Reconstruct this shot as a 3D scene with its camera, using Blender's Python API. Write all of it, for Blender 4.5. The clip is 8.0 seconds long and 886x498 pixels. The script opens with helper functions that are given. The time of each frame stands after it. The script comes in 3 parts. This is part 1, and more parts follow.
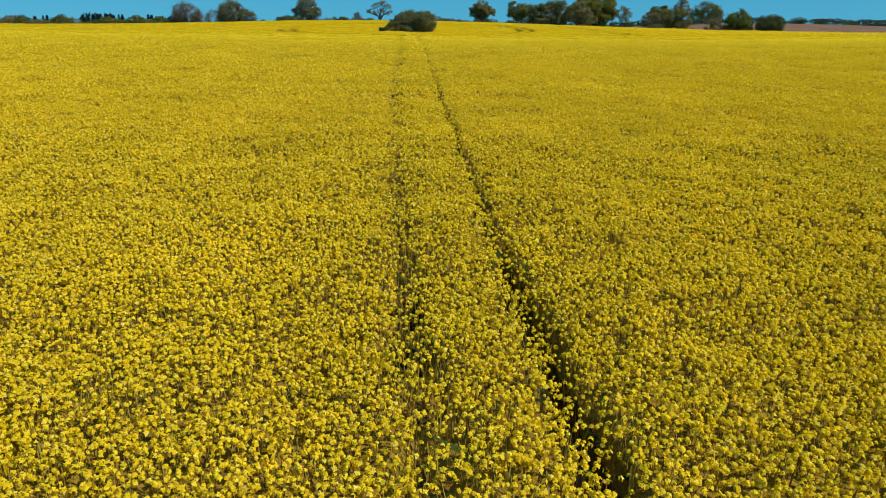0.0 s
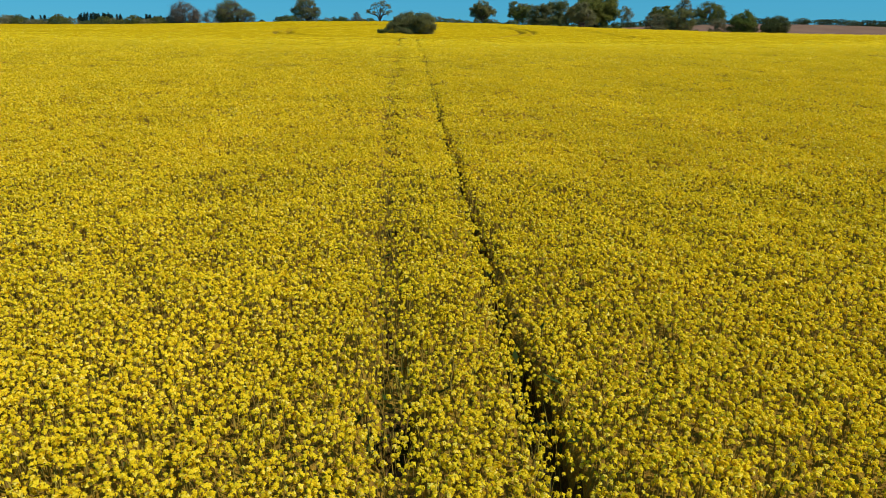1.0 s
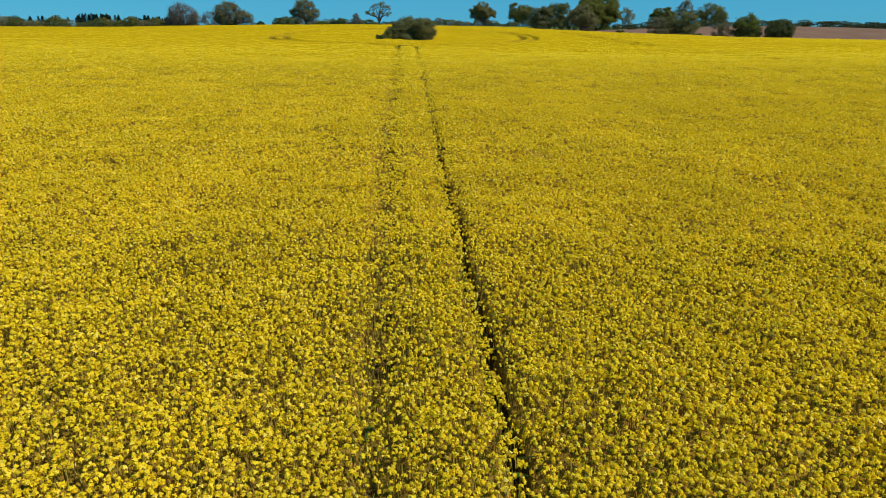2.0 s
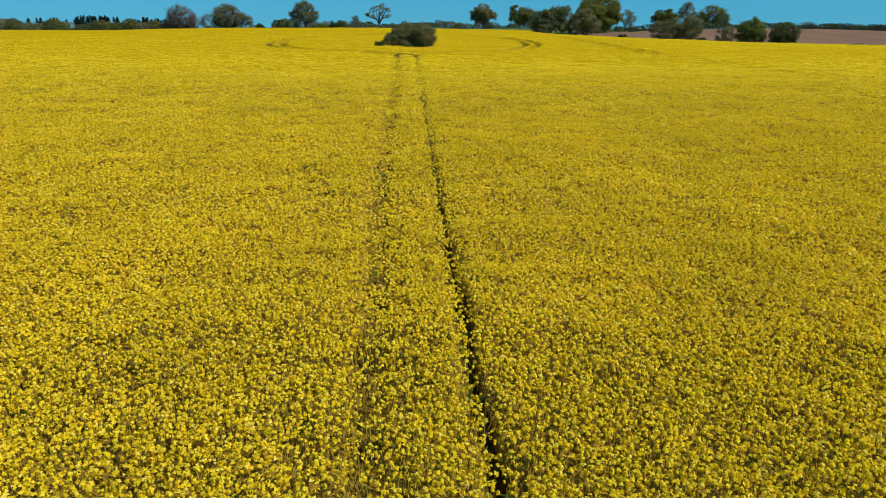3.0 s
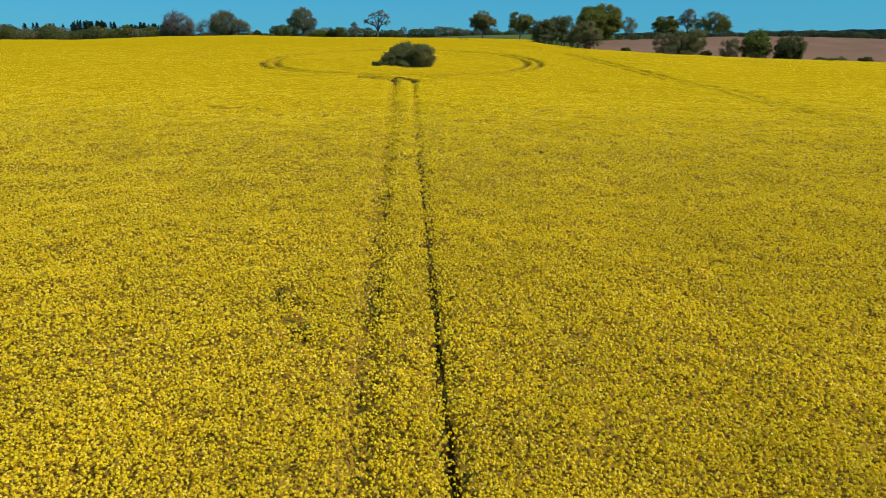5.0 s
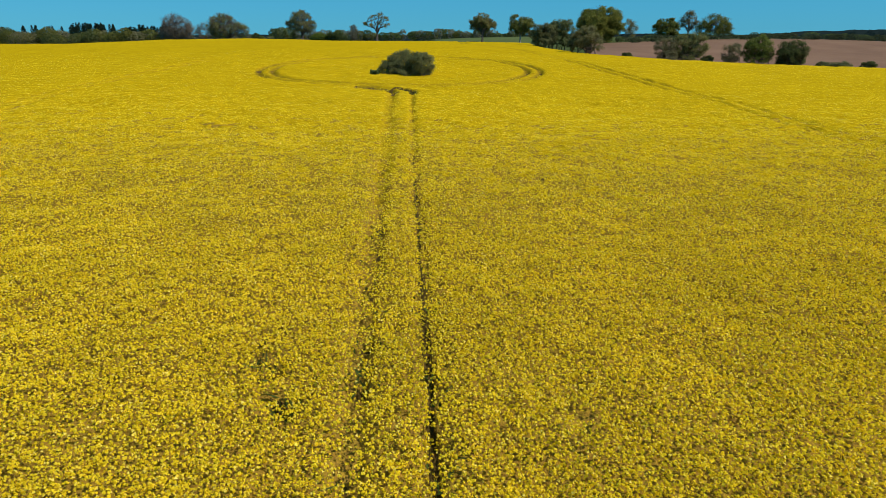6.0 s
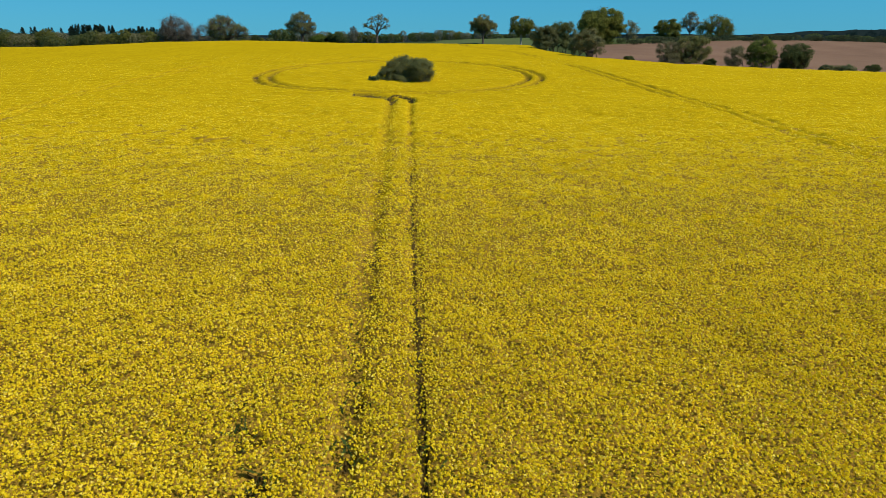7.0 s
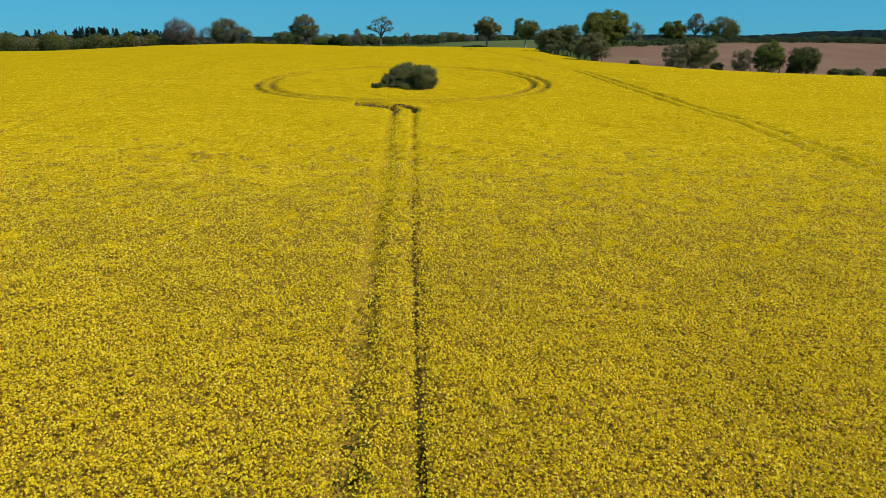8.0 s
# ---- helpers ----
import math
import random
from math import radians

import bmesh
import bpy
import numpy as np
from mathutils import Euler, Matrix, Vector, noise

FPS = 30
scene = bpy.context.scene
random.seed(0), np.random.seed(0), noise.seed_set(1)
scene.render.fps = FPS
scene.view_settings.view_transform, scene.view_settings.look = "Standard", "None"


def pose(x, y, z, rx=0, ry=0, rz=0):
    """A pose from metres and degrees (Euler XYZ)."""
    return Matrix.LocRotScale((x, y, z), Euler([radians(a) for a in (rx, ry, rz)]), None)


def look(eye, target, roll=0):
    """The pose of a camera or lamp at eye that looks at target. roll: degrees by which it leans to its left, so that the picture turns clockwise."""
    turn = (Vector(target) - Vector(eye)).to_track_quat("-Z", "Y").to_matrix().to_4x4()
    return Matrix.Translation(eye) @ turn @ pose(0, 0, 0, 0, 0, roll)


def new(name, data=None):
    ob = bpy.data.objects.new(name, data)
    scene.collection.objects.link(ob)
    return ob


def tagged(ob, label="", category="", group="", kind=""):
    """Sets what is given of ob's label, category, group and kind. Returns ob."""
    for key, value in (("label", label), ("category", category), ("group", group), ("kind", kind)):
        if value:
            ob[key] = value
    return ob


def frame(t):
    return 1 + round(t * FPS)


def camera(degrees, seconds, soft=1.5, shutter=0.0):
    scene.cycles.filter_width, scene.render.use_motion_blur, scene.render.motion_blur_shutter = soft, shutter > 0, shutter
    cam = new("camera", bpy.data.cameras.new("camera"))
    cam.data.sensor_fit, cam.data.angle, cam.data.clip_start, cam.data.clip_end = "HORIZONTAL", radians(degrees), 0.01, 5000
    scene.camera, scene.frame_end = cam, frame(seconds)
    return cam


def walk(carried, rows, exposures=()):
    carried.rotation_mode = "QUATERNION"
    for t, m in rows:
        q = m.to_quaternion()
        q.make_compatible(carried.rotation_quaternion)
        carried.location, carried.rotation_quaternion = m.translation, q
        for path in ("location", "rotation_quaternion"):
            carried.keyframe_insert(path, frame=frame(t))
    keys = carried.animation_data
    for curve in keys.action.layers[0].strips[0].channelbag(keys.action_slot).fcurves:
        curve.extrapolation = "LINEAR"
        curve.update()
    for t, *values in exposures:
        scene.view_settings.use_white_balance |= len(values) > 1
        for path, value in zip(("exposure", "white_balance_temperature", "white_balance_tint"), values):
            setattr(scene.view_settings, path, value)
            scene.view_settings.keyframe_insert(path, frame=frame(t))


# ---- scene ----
cam = camera(69.27, 8.0, soft=0.8)


def cam_pose(x, y, z, yaw, pitch, roll):
    """Eye, turn to the left from +y, tilt up and lean, in metres and degrees."""
    a, b = radians(yaw), radians(pitch)
    ahead = Vector((-math.sin(a) * math.cos(b), math.cos(a) * math.cos(b), math.sin(b)))
    eye = Vector((x, y, z))
    return look(eye, eye + ahead * 50.0, roll)


walk(cam, [
    (0, cam_pose(0.000, -0.381, 6.285, 0.028, -18.592, 0.066)),
    (0.5, cam_pose(0.006, 1.353, 6.495, 0.017, -18.614, 0.102)),
    (1, cam_pose(-0.003, 3.024, 6.808, 0.024, -18.642, 0.117)),
    (1.5, cam_pose(-0.020, 4.589, 7.228, 0.028, -18.674, 0.119)),
    (2, cam_pose(-0.044, 6.089, 7.827, 0.000, -18.661, 0.140)),
    (3.5, cam_pose(-0.073, 10.433, 9.483, 0.035, -18.606, 0.094)),
    (4, cam_pose(-0.082, 11.683, 10.235, -0.004, -18.567, 0.144)),
    (4.5, cam_pose(-0.082, 12.888, 11.109, -0.017, -18.547, 0.129)),
    (5, cam_pose(-0.087, 14.070, 11.943, -0.051, -18.521, 0.170)),
    (6.5, cam_pose(0.165, 17.250, 13.684, -0.010, -18.501, 0.053)),
    (7, cam_pose(0.214, 18.298, 14.120, 0.038, -18.510, 0.031)),
    (7.5, cam_pose(0.235, 19.328, 14.588, 0.232, -18.492, -0.006)),
    (8, cam_pose(0.247, 20.322, 15.079, 0.417, -18.464, -0.090)),
])

# ---- light ----
SUN_ELEVATION, SUN_AZIMUTH = 48.0, 112.0  # degrees; azimuth clockwise from +y
scene.view_settings.exposure = 0.58
world = bpy.data.worlds.new("sky")
scene.world = world
world.use_nodes = True
wn, wl = world.node_tree.nodes, world.node_tree.links
wn.clear()
sky = wn.new("ShaderNodeTexSky")
sky.sky_type = "NISHITA"
sky.sun_disc = False
sky.sun_elevation, sky.sun_rotation = radians(SUN_ELEVATION), radians(SUN_AZIMUTH)
sky.air_density, sky.dust_density, sky.ozone_density = 1.0, 0.0, 3.0
tint = wn.new("ShaderNodeMix")
tint.data_type, tint.blend_type = "RGBA", "MULTIPLY"
tint.inputs["Factor"].default_value = 1.0
tint.inputs["B"].default_value = (0.20, 0.62, 1.0, 1)
even = wn.new("ShaderNodeMix")
even.data_type = "RGBA"
even.inputs["Factor"].default_value = 0.65
even.inputs["B"].default_value = (0.52, 3.75, 6.15, 1)
back = wn.new("ShaderNodeBackground")
back.inputs["Strength"].default_value = 0.066
wout = wn.new("ShaderNodeOutputWorld")
wl.new(sky.outputs["Color"], tint.inputs["A"])
wl.new(tint.outputs["Result"], even.inputs["A"])
wl.new(even.outputs["Result"], back.inputs["Color"])
wl.new(back.outputs["Background"], wout.inputs["Surface"])

lamp = bpy.data.lights.new("sun", "SUN")
lamp.energy, lamp.angle, lamp.color = 3.6, radians(0.5), (1.0, 0.95, 0.86)
az, el = radians(SUN_AZIMUTH), radians(SUN_ELEVATION)
toward = Vector((math.sin(az) * math.cos(el), math.cos(az) * math.cos(el), math.sin(el)))
new("sun", lamp).matrix_world = look(toward * 200, (0, 0, 0))

# ---- materials ----


def material(name, build):
    m = bpy.data.materials.new(name)
    m.use_nodes = True
    nt = m.node_tree
    nt.nodes.clear()
    out = nt.nodes.new("ShaderNodeOutputMaterial")
    nt.links.new(build(nt), out.inputs["Surface"])
    return m


def noise_node(nt, scale, detail=4.0, rough=0.6):
    geo = nt.nodes.new("ShaderNodeNewGeometry")
    n = nt.nodes.new("ShaderNodeTexNoise")
    n.inputs["Scale"].default_value, n.inputs["Detail"].default_value = scale, detail
    n.inputs["Roughness"].default_value = rough
    nt.links.new(geo.outputs["Position"], n.inputs["Vector"])
    return n.outputs["Fac"]


def ramp(nt, fac, stops):
    r = nt.nodes.new("ShaderNodeValToRGB")
    while len(r.color_ramp.elements) < len(stops):
        r.color_ramp.elements.new(0.5)
    for e, (p, c) in zip(r.color_ramp.elements, stops):
        e.position, e.color = p, (*c, 1)
    nt.links.new(fac, r.inputs["Fac"])
    return r.outputs["Color"]


def mixed(nt, fac, a, b, blend="MIX"):
    m = nt.nodes.new("ShaderNodeMix")
    m.data_type, m.blend_type = "RGBA", blend
    for key, v in (("Factor", fac), ("A", a), ("B", b)):
        if isinstance(v, (int, float)):
            m.inputs[key].default_value = v
        elif isinstance(v, tuple):
            m.inputs[key].default_value = (*v, 1)
        else:
            nt.links.new(v, m.inputs[key])
    return m.outputs["Result"]


def bump(nt, height, strength, distance):
    b = nt.nodes.new("ShaderNodeBump")
    b.inputs["Strength"].default_value, b.inputs["Distance"].default_value = strength, distance
    nt.links.new(height, b.inputs["Height"])
    return b.outputs["Normal"]


def surface(nt, color, rough=0.8, normal=None, specular=0.2):
    p = nt.nodes.new("ShaderNodeBsdfPrincipled")
    nt.links.new(color, p.inputs["Base Color"])
    p.inputs["Roughness"].default_value = rough
    p.inputs["Specular IOR Level"].default_value = specular
    if normal:
        nt.links.new(normal, p.inputs["Normal"])
    return p.outputs["BSDF"]


def thin(nt, color, share=0.3, normal=None):
    """A thin petal or leaf: part of the light goes through."""
    d, t, m = (nt.nodes.new("ShaderNode" + k) for k in ("BsdfDiffuse", "BsdfTranslucent", "MixShader"))
    m.inputs["Fac"].default_value = share
    for n in (d, t):
        nt.links.new(color, n.inputs["Color"])
        if normal:
            nt.links.new(normal, n.inputs["Normal"])
    nt.links.new(d.outputs["BSDF"], m.inputs[1])
    nt.links.new(t.outputs["BSDF"], m.inputs[2])
    return m.outputs["Shader"]


def island(nt):
    return nt.nodes.new("ShaderNodeNewGeometry").outputs["Random Per Island"]


def leaf_material(name, dark, mid, light, share=0.5):
    def build(nt):
        c = ramp(nt, island(nt), [(0.0, dark), (0.5, mid), (1.0, light)])
        info = nt.nodes.new("ShaderNodeObjectInfo")
        hue = ramp(nt, info.outputs["Random"], [(0.0, (0.85, 0.95, 0.8)), (0.5, (1, 1, 1)), (1.0, (1.15, 1.0, 0.9))])
        c = mixed(nt, 1.0, c, hue, "MULTIPLY")
        return thin(nt, mixed(nt, 0.5, c, ramp(nt, noise_node(nt, 0.35), [(0.3, (0.6, 0.65, 0.6)), (0.7, (1.2, 1.15, 1.1))]), "MULTIPLY"), share)
    return material(name, build)


PETAL = material("rape_petals", lambda nt: thin(nt, mixed(
    nt, 0.6, ramp(nt, island(nt), [(0.0, (0.67, 0.478, 0.013)), (0.35, (0.81, 0.603, 0.018)), (0.86, (0.88, 0.692, 0.036)), (1.0, (0.92, 0.775, 0.18))]),
    ramp(nt, noise_node(nt, 0.22, 5), [(0.3, (0.82, 0.80, 0.7)), (0.7, (1.08, 1.06, 1.0))]), "MULTIPLY"), 0.44))


def canopy(nt):
    """Closed flower cover seen from afar, its yellow darkened to paint in self-shadow; the mesh's "thin" values show
    the stems below it.
    """
    flowers = ramp(nt, noise_node(nt, 11.0, 6, 0.75), [(0.32, (0.262, 0.170, 0.005)), (0.5, (0.40, 0.262, 0.005)), (0.68, (0.515, 0.344, 0.006))])
    patches = ramp(nt, noise_node(nt, 0.12, 5), [(0.3, (0.84, 0.82, 0.8)), (0.7, (1.06, 1.05, 1.0))])
    clumps = ramp(nt, noise_node(nt, 1.4, 5, 0.7), [(0.34, (0.66, 0.64, 0.6)), (0.5, (1.0, 1.0, 1.0)), (0.7, (1.1, 1.1, 1.0))])
    flowers = mixed(nt, 0.7, flowers, mixed(nt, 1.0, patches, clumps, "MULTIPLY"), "MULTIPLY")
    stems = ramp(nt, noise_node(nt, 5.0, 5, 0.75), [(0.3, (0.075, 0.048, 0.008)), (0.5, (0.150, 0.096, 0.010)), (0.7, (0.27, 0.180, 0.012))])
    thin_at = nt.nodes.new("ShaderNodeAttribute")
    thin_at.attribute_name = "thin"
    return surface(nt, mixed(nt, thin_at.outputs["Fac"], flowers, stems), 0.9, bump(nt, noise_node(nt, 9.0, 5, 0.7), 0.6, 0.06), 0.0)


CANOPY = material("rape_canopy", canopy)
# Stem brown taken darker: the shade inside the ruts is in this colour.
SHADE_WALL = material("painted_shade_stems", lambda nt: surface(nt, ramp(
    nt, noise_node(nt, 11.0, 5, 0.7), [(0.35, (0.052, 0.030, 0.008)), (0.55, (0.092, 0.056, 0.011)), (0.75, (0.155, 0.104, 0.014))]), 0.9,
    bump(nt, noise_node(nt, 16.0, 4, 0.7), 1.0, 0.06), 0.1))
# Brown of stems and lower flowers, deepened to include the shade between heads.
UNDER = material("understorey_with_shade", lambda nt: surface(nt, ramp(
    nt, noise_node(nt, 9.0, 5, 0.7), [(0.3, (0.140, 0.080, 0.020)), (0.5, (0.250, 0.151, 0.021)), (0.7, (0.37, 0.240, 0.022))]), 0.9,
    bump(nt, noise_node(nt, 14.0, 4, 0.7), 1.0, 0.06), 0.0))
STEM = material("rape_stems", lambda nt: surface(nt, ramp(
    nt, island(nt), [(0.0, (0.165, 0.105, 0.024)), (0.5, (0.27, 0.188, 0.024)), (1.0, (0.29, 0.240, 0.032))]), 0.7))
RAPE_LEAF = leaf_material("rape_leaves", (0.045, 0.062, 0.018), (0.075, 0.100, 0.028), (0.115, 0.145, 0.040))
SOIL = material("bare_soil", lambda nt: surface(nt, ramp(
    nt, noise_node(nt, 3.0, 6, 0.7), [(0.3, (0.10, 0.058, 0.036)), (0.7, (0.21, 0.125, 0.080))]), 0.95,
    bump(nt, noise_node(nt, 12.0, 5), 1.0, 0.05), 0.1))


def ploughed(nt):
    geo = nt.nodes.new("ShaderNodeNewGeometry")
    turn = nt.nodes.new("ShaderNodeVectorRotate")
    turn.rotation_type = "Z_AXIS"
    turn.inputs["Angle"].default_value = radians(-62)
    nt.links.new(geo.outputs["Position"], turn.inputs["Vector"])
    w = nt.nodes.new("ShaderNodeTexWave")
    w.inputs["Scale"].default_value, w.inputs["Distortion"].default_value, w.inputs["Detail"].default_value = 0.35, 2.0, 3.0
    nt.links.new(turn.outputs["Vector"], w.inputs["Vector"])
    c = ramp(nt, noise_node(nt, 0.05, 6, 0.65), [(0.3, (0.134, 0.071, 0.042)), (0.7, (0.184, 0.102, 0.061))])
    c = mixed(nt, 0.35, c, ramp(nt, w.outputs["Fac"], [(0.0, (0.75, 0.72, 0.70)), (1.0, (1.1, 1.1, 1.1))]), "MULTIPLY")
    return surface(nt, c, 0.95, bump(nt, noise_node(nt, 1.2, 5), 0.6, 0.15), 0.1)


PLOUGH = material("ploughed_soil", ploughed)
GRASS = material("rough_grass", lambda nt: surface(nt, mixed(
    nt, 0.5, ramp(nt, noise_node(nt, 0.03, 5), [(0.35, (0.045, 0.060, 0.022)), (0.65, (0.070, 0.086, 0.032))]),
    ramp(nt, noise_node(nt, 1.5, 6), [(0.3, (0.7, 0.7, 0.7)), (0.7, (1.2, 1.2, 1.1))]), "MULTIPLY"), 0.95, None, 0.0))
MEADOW = material("young_corn", lambda nt: surface(nt, mixed(
    nt, 0.5, ramp(nt, noise_node(nt, 0.05, 5), [(0.35, (0.066, 0.086, 0.032)), (0.65, (0.088, 0.108, 0.042))]),
    ramp(nt, noise_node(nt, 2.0, 5), [(0.3, (0.8, 0.8, 0.8)), (0.7, (1.1, 1.1, 1.1))]), "MULTIPLY"), 0.95, None, 0.0))
BARK = material("bark", lambda nt: surface(nt, ramp(
    nt, noise_node(nt, 2.5, 5), [(0.3, (0.045, 0.035, 0.028)), (0.7, (0.13, 0.105, 0.085))]), 0.95, bump(nt, noise_node(nt, 7.0), 0.8, 0.05)))
PALE_BARK = material("pale_bark", lambda nt: surface(nt, ramp(
    nt, noise_node(nt, 2.5, 5), [(0.3, (0.22, 0.19, 0.16)), (0.7, (0.42, 0.38, 0.33))]), 0.95))
LEAF_OLIVE = leaf_material("olive_leaves", (0.115, 0.118, 0.030), (0.165, 0.165, 0.042), (0.22, 0.212, 0.058))
LEAF_GREEN = leaf_material("green_leaves", (0.105, 0.125, 0.030), (0.155, 0.178, 0.042), (0.205, 0.222, 0.058))
LEAF_DARK = leaf_material("dark_leaves", (0.062, 0.080, 0.030), (0.090, 0.112, 0.042), (0.120, 0.142, 0.058))
LEAF_BROWN = leaf_material("bare_twigs", (0.135, 0.118, 0.098), (0.200, 0.176, 0.146), (0.26, 0.232, 0.190))
LEAF_TWIG = leaf_material("budding_twigs", (0.135, 0.124, 0.064), (0.185, 0.170, 0.088), (0.235, 0.218, 0.115))
LEAF_BUDS = leaf_material("opening_leaves", (0.150, 0.140, 0.056), (0.21, 0.195, 0.076), (0.26, 0.243, 0.094))
LEAF_GREY = leaf_material("grey_green_leaves", (0.130, 0.130, 0.060), (0.185, 0.182, 0.084), (0.24, 0.232, 0.112))
LEAF_WILLOW = leaf_material("willow_leaves", (0.118, 0.136, 0.060), (0.152, 0.172, 0.075), (0.19, 0.21, 0.096))
LEAF_BELT = leaf_material("scrub_leaves", (0.090, 0.094, 0.026), (0.125, 0.128, 0.034), (0.160, 0.160, 0.044))
LEAF_SCRUB = leaf_material("blue_green_scrub", (0.038, 0.050, 0.028), (0.055, 0.068, 0.037), (0.075, 0.088, 0.048))
# Dark wood colour pushed to blue: distance haze is painted in.
LEAF_FAR = leaf_material("hazed_far_wood_leaves", (0.014, 0.028, 0.032), (0.020, 0.036, 0.040), (0.028, 0.046, 0.048))
NEEDLE = leaf_material("conifer_needles", (0.016, 0.026, 0.021), (0.026, 0.040, 0.030), (0.040, 0.056, 0.040))
PLANK = material("weathered_planks", lambda nt: surface(nt, ramp(
    nt, noise_node(nt, 3.0, 5), [(0.3, (0.035, 0.022, 0.015)), (0.7, (0.09, 0.055, 0.035))]), 0.9))

# Near-black that paints the unlit inside of the hide.
SLOT = material("painted_dark_opening", lambda nt: surface(nt, ramp(nt, noise_node(nt, 4.0, 3), [(0.3, (0.008, 0.006, 0.005)), (0.7, (0.016, 0.012, 0.010))]), 0.9))

# ---- the lie of the land ----
MOUND_X = (-240, -120, -40, 40, 120, 240)
MOUND_Y = (-40, 20, 65, 105, 145, 190, 240, 300, 370, 460)
MOUND_HEIGHTS = (
    (-0.92, -3.61, -1.49, -1.72, -3.83, -0.91),
    (-0.37, -0.11, -0.78, -1.06, 0.47, 0.13),
    (-0.78, 1.44, 1.16, 0.01, 2.43, 0.61),
    (-0.51, 0.24, -0.18, -2.41, -0.37, 0.43),
    (1.32, -0.5, 0.84, 1.16, 1.01, 1.24),
    (2.07, -1.21, 2.63, 1.47, -2.83, 1.49),
    (3.92, -0.35, 1.33, 2.33, -3.24, 1.41),
    (0.28, 1.3, 1.69, 2.03, 0.6, 1.28),
    (-3.42, 6.49, 0.25, -4.73, 7.23, 2.62),
    (-2.69, -0.55, 1.74, 3.89, 3.79, 0.79))


def land(x, y):
    """Height of the soil: soft mounds added to a level of 4 m."""
    x, y = np.asarray(x, float), np.asarray(y, float)
    z = np.full(np.broadcast(x, y).shape, 4.0)
    gx = [np.exp(-((x - c) / 85.0) ** 2 / 2) for c in MOUND_X]
    for cy, row in zip(MOUND_Y, MOUND_HEIGHTS):
        gy = np.exp(-((y - cy) / 42.0) ** 2 / 2)
        for g, a in zip(gx, row):
            z = z + a * g * gy
    far = np.clip((np.hypot(x, y) - 900) / 900, 0, 1)
    return z - 25.0 * far * far * (3 - 2 * far)


def lattice(x, y, cell, seed=0):
    """Smooth value noise from 0 to 1."""
    x, y = np.asarray(x, float) / cell, np.asarray(y, float) / cell
    i, j = np.floor(x).astype(np.int64), np.floor(y).astype(np.int64)
    u, v = x - i, y - j
    u, v = u * u * (3 - 2 * u), v * v * (3 - 2 * v)

    def at(a, b):
        k = (a * 374761393 + b * 668265263 + seed * 1442695041) & 0x7FFFFFFF
        k = ((k ^ (k >> 13)) * 1274126177) & 0x7FFFFFFF
        return ((k ^ (k >> 16)) & 0xFFFF) / 65535.0
    return (at(i, j) * (1 - u) + at(i + 1, j) * u) * (1 - v) + (at(i, j + 1) * (1 - u) + at(i + 1, j + 1) * u) * v


def solid(name, verts, faces, mat, parent=None, label="", smooth=False):
    """One mesh object from arrays of points and of faces with equal corner counts."""
    verts, faces = np.asarray(verts, np.float32), np.asarray(faces, np.int32)
    me = bpy.data.meshes.new(name)
    n, k = faces.shape
    me.vertices.add(len(verts))
    me.vertices.foreach_set("co", verts.ravel())
    me.loops.add(n * k)
    me.loops.foreach_set("vertex_index", faces.ravel())
    me.polygons.add(n)
    me.polygons.foreach_set("loop_start", np.arange(0, n * k, k, dtype=np.int32))
    me.polygons.foreach_set("use_smooth", np.full(n, smooth))
    me.update(calc_edges=True)
    me.materials.append(mat)
    ob = new(name, me)
    if parent:
        ob.parent = parent
    if label:
        ob["label"] = label
    return ob


def sheet(name, X, Y, Z, mat, parent=None, label="", second=None, where=None, smooth=True):
    """A grid as one mesh; the second material goes on faces where the given share is high."""
    r, c = X.shape
    k = np.arange(r * c).reshape(r, c)
    f = np.stack([k[:-1, :-1], k[:-1, 1:], k[1:, 1:], k[1:, :-1]], -1).reshape(-1, 4)
    ob = solid(name, np.stack([X, Y, Z], -1).reshape(-1, 3), f, mat, parent, label, smooth)
    if second:
        ob.data.materials.append(second)
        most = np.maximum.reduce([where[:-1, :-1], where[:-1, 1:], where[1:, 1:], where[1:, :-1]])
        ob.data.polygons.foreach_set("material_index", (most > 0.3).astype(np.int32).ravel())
    return ob


far_steps = np.array([30, 80, 170, 320, 560, 900, 1500, 2600, 4200.0])
gx = np.concatenate([-300 - far_steps[::-1], np.arange(-300, 351, 5.0), 350 + far_steps])
gy = np.concatenate([-60 - far_steps[::-1], np.arange(-60, 521, 5.0), 520 + far_steps])
GX, GY = np.meshgrid(gx, gy)
tagged(sheet("ground", GX, GY, land(GX, GY) - 0.02, GRASS), "rough green grassland rolling away to the horizon", "ground", kind="structure")

# soil under the crop, in view in the wheel ruts
SX, SY = np.meshgrid(np.arange(-70, 70.1, 2.0), np.arange(-20, 112.1, 2.0))
tagged(sheet("soil", SX, SY, land(SX, SY) + 0.01, SOIL), "dark bare soil under the flowering crop", "soil", kind="structure")

# ploughed field beyond the edge of the crop


def edge(y):
    """x of the crop's right-hand edge."""
    return np.interp(y, [-80, 130, 150, 160, 168, 176, 190, 203, 256, 300, 345], [170, 170, 150, 112, 88, 68, 52, 42, 34, 36, 30])


